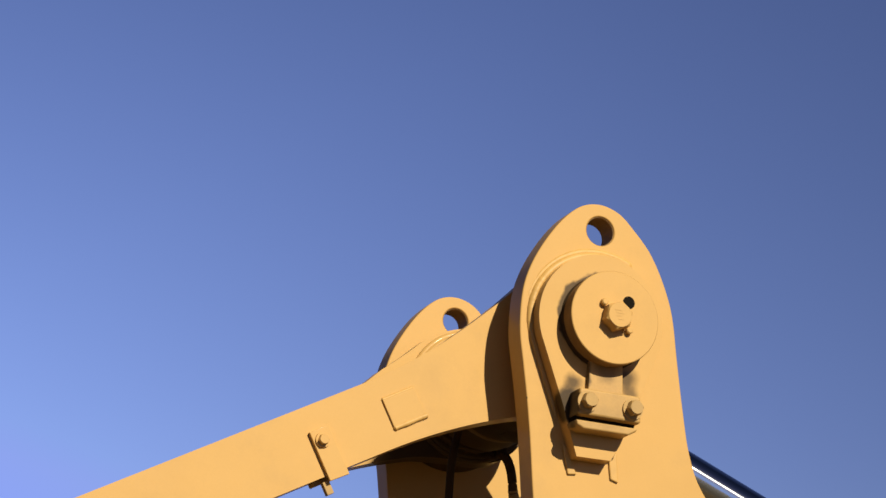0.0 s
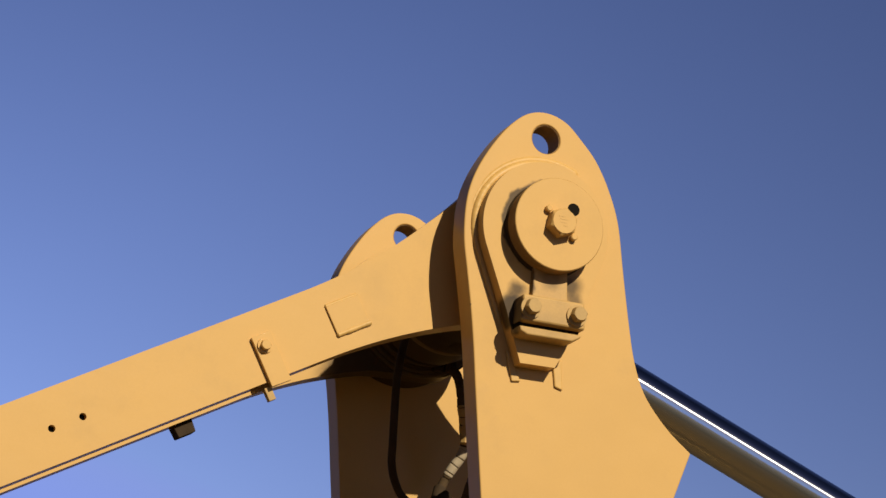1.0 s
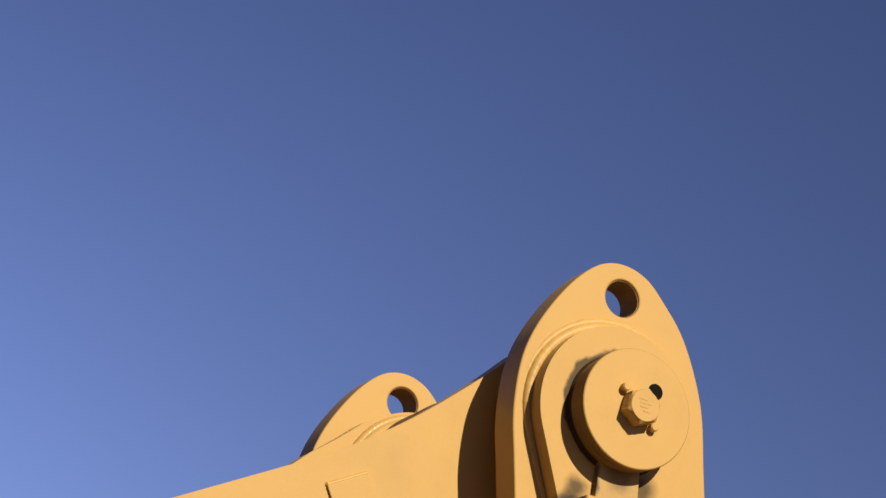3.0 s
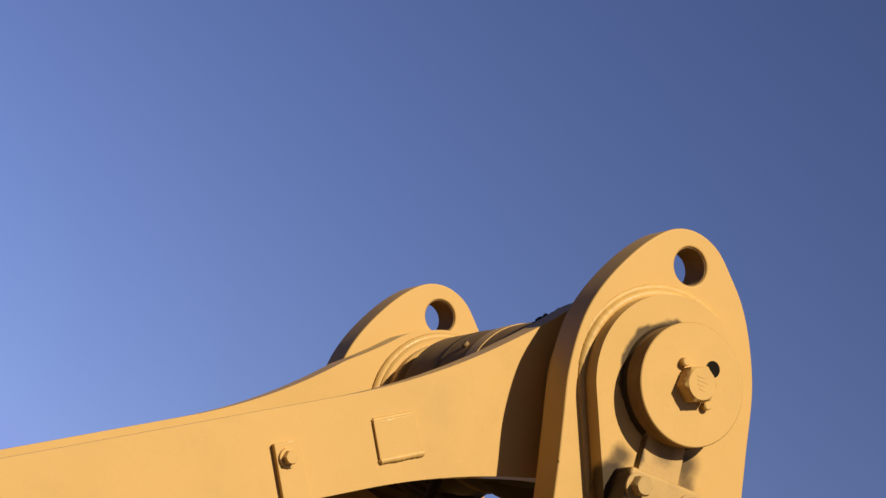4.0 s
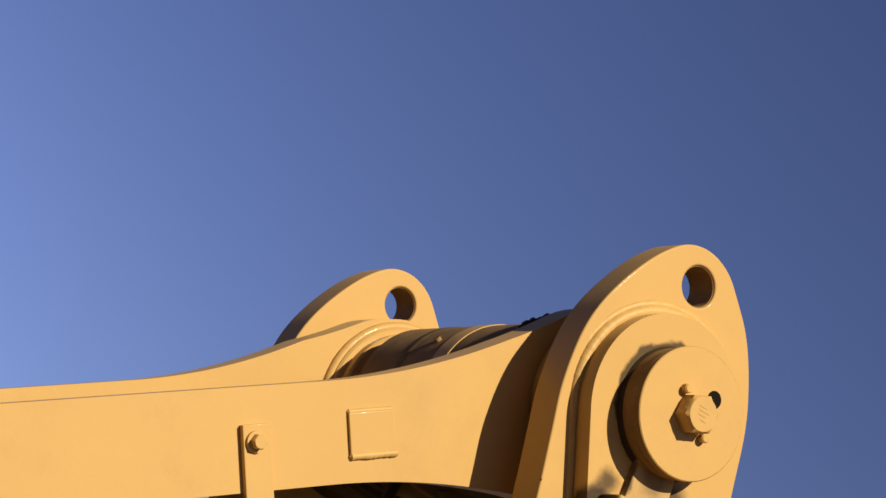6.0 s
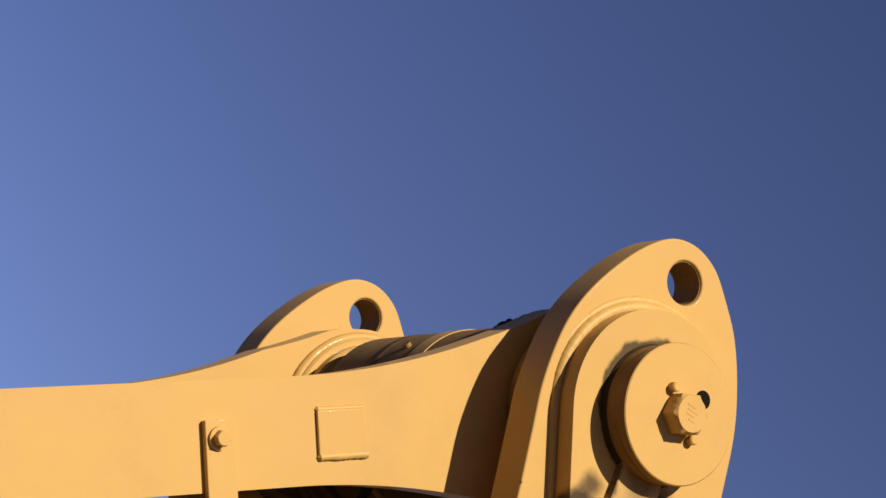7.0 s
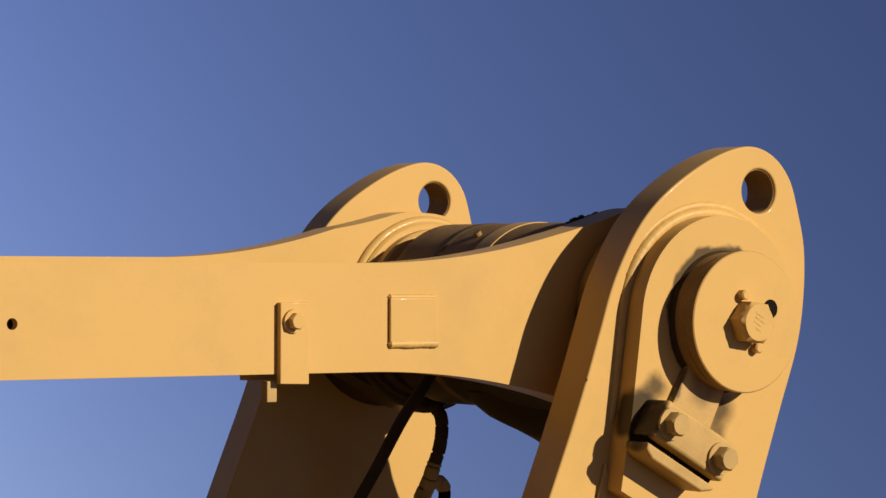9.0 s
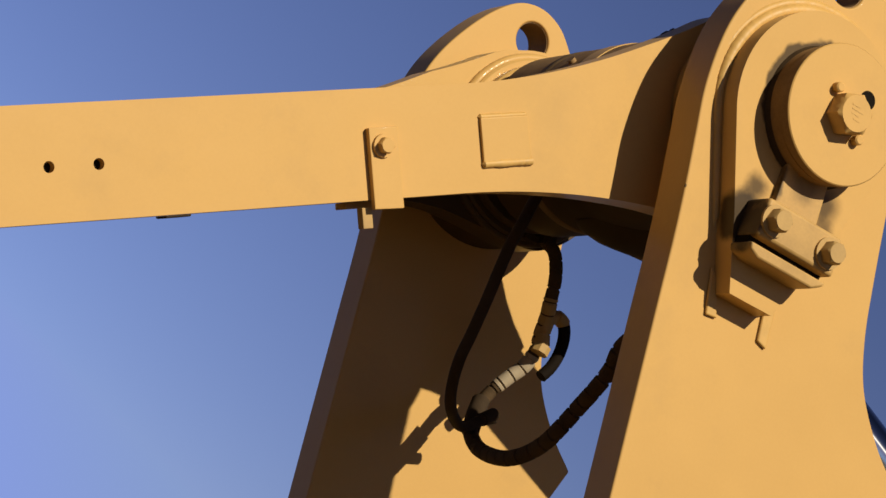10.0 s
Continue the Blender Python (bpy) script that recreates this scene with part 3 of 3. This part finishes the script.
ha = hose([(-0.1258, 0.3000, -0.1112), (-0.1420, 0.2900, -0.1779), (-0.1430, 0.3000, -0.2122), (-0.1403, 0.3100, -0.2448), (-0.1371, 0.3200, -0.2848), (-0.1297, 0.3400, -0.3266), (-0.1220, 0.3600, -0.3569), (-0.1022, 0.3900, -0.3828), (-0.0698, 0.4300, -0.4005), (-0.0159, 0.4900, -0.4028), (0.0129, 0.5100, -0.3955), (0.0357, 0.5200, -0.3769), (0.0565, 0.5300, -0.3613)], 0.0075,
          "black rubber hydraulic hose hanging under the rod eye")
part("ferrule", tube([(0.0357, 0.5200, -0.3769), (0.0565, 0.5300, -0.3613)], 0.0092, 12), RUBBER, ha, "dark crimped ferrule")
hb = hose([(0.0631, 0.5600, -0.1073), (0.0676, 0.5400, -0.1203), (0.0720, 0.5300, -0.1394), (0.0728, 0.5200, -0.1642), (0.0756, 0.5200, -0.1876), (0.0847, 0.5300, -0.2081), (0.0907, 0.5400, -0.2284), (0.0978, 0.5500, -0.2516), (0.0954, 0.5600, -0.2756), (0.0838, 0.5700, -0.2969), (0.0729, 0.5800, -0.3195), (0.0656, 0.5850, -0.3391)], 0.0086,
          "hydraulic hose with pale spiral wrap hanging under the link", ((0.36, 0.60, PAINT_DUSTY), (0.66, 0.88, WRAP)), True)
part("fitting", box(0.0511, 0.0731, 0.5480, 0.5720, -0.1153, -0.0813), RUBBER, hb, "dark fitting block", bevel=0.004)
part("end_nut", tube([(0.0271, 0.5600, -0.1113), (0.0471, 0.5600, -0.1113)], 0.0085, 6), RUBBER, hb, "hexagonal nut")
hl = hose([(0.0640, 0.5850, -0.3397), (0.0535, 0.5700, -0.3644), (0.0364, 0.5400, -0.3921), (0.0205, 0.4900, -0.4180), (0.0102, 0.4400, -0.4332), (0.0067, 0.3900, -0.4393), (0.0071, 0.3500, -0.4326), (0.0100, 0.3200, -0.4155), (0.0064, 0.2900, -0.3944), (0.0075, 0.2700, -0.3693), (0.0017, 0.2400, -0.3478), (0.0013, 0.2200, -0.3208), (-0.0054, 0.2000, -0.2916), (-0.0014, 0.1500, -0.2566), (0.0246, 0.1100, -0.2316)], 0.0098,
          "black wrapped hydraulic hose looping between the link plates", (), True)
part("ferrule", tube([(0.0640, 0.5850, -0.3397), (0.0535, 0.5700, -0.3644), (0.0364, 0.5400, -0.3921)], 0.0125, 14), RUBBER, hl, "dark crimped ferrule")
part("tie_end", tube([(0.0615, 0.5660, -0.3684), (0.0775, 0.5580, -0.3584)], 0.0075, 10), RUBBER, hl, "stub of a black tie")
he = hose([(0.0962, 0.5350, -0.2458), (0.0909, 0.5350, -0.2284), (0.0930, 0.5350, -0.2094), (0.1036, 0.5350, -0.2015), (0.1168, 0.5350, -0.2066), (0.1243, 0.5350, -0.2224), (0.1254, 0.5350, -0.2442), (0.1199, 0.5350, -0.2670), (0.1096, 0.5350, -0.2852)], 0.0084,
          "short bent hydraulic hose with a pale elbow fitting", ((0.0, 0.52, PAINT_DUSTY),), False, BARE)
part("ferrule", tube([(0.0942, 0.5350, -0.2578), (0.0962, 0.5350, -0.2458)], 0.0125, 8), PAINT_DUSTY, he, "pale crimped ferrule")
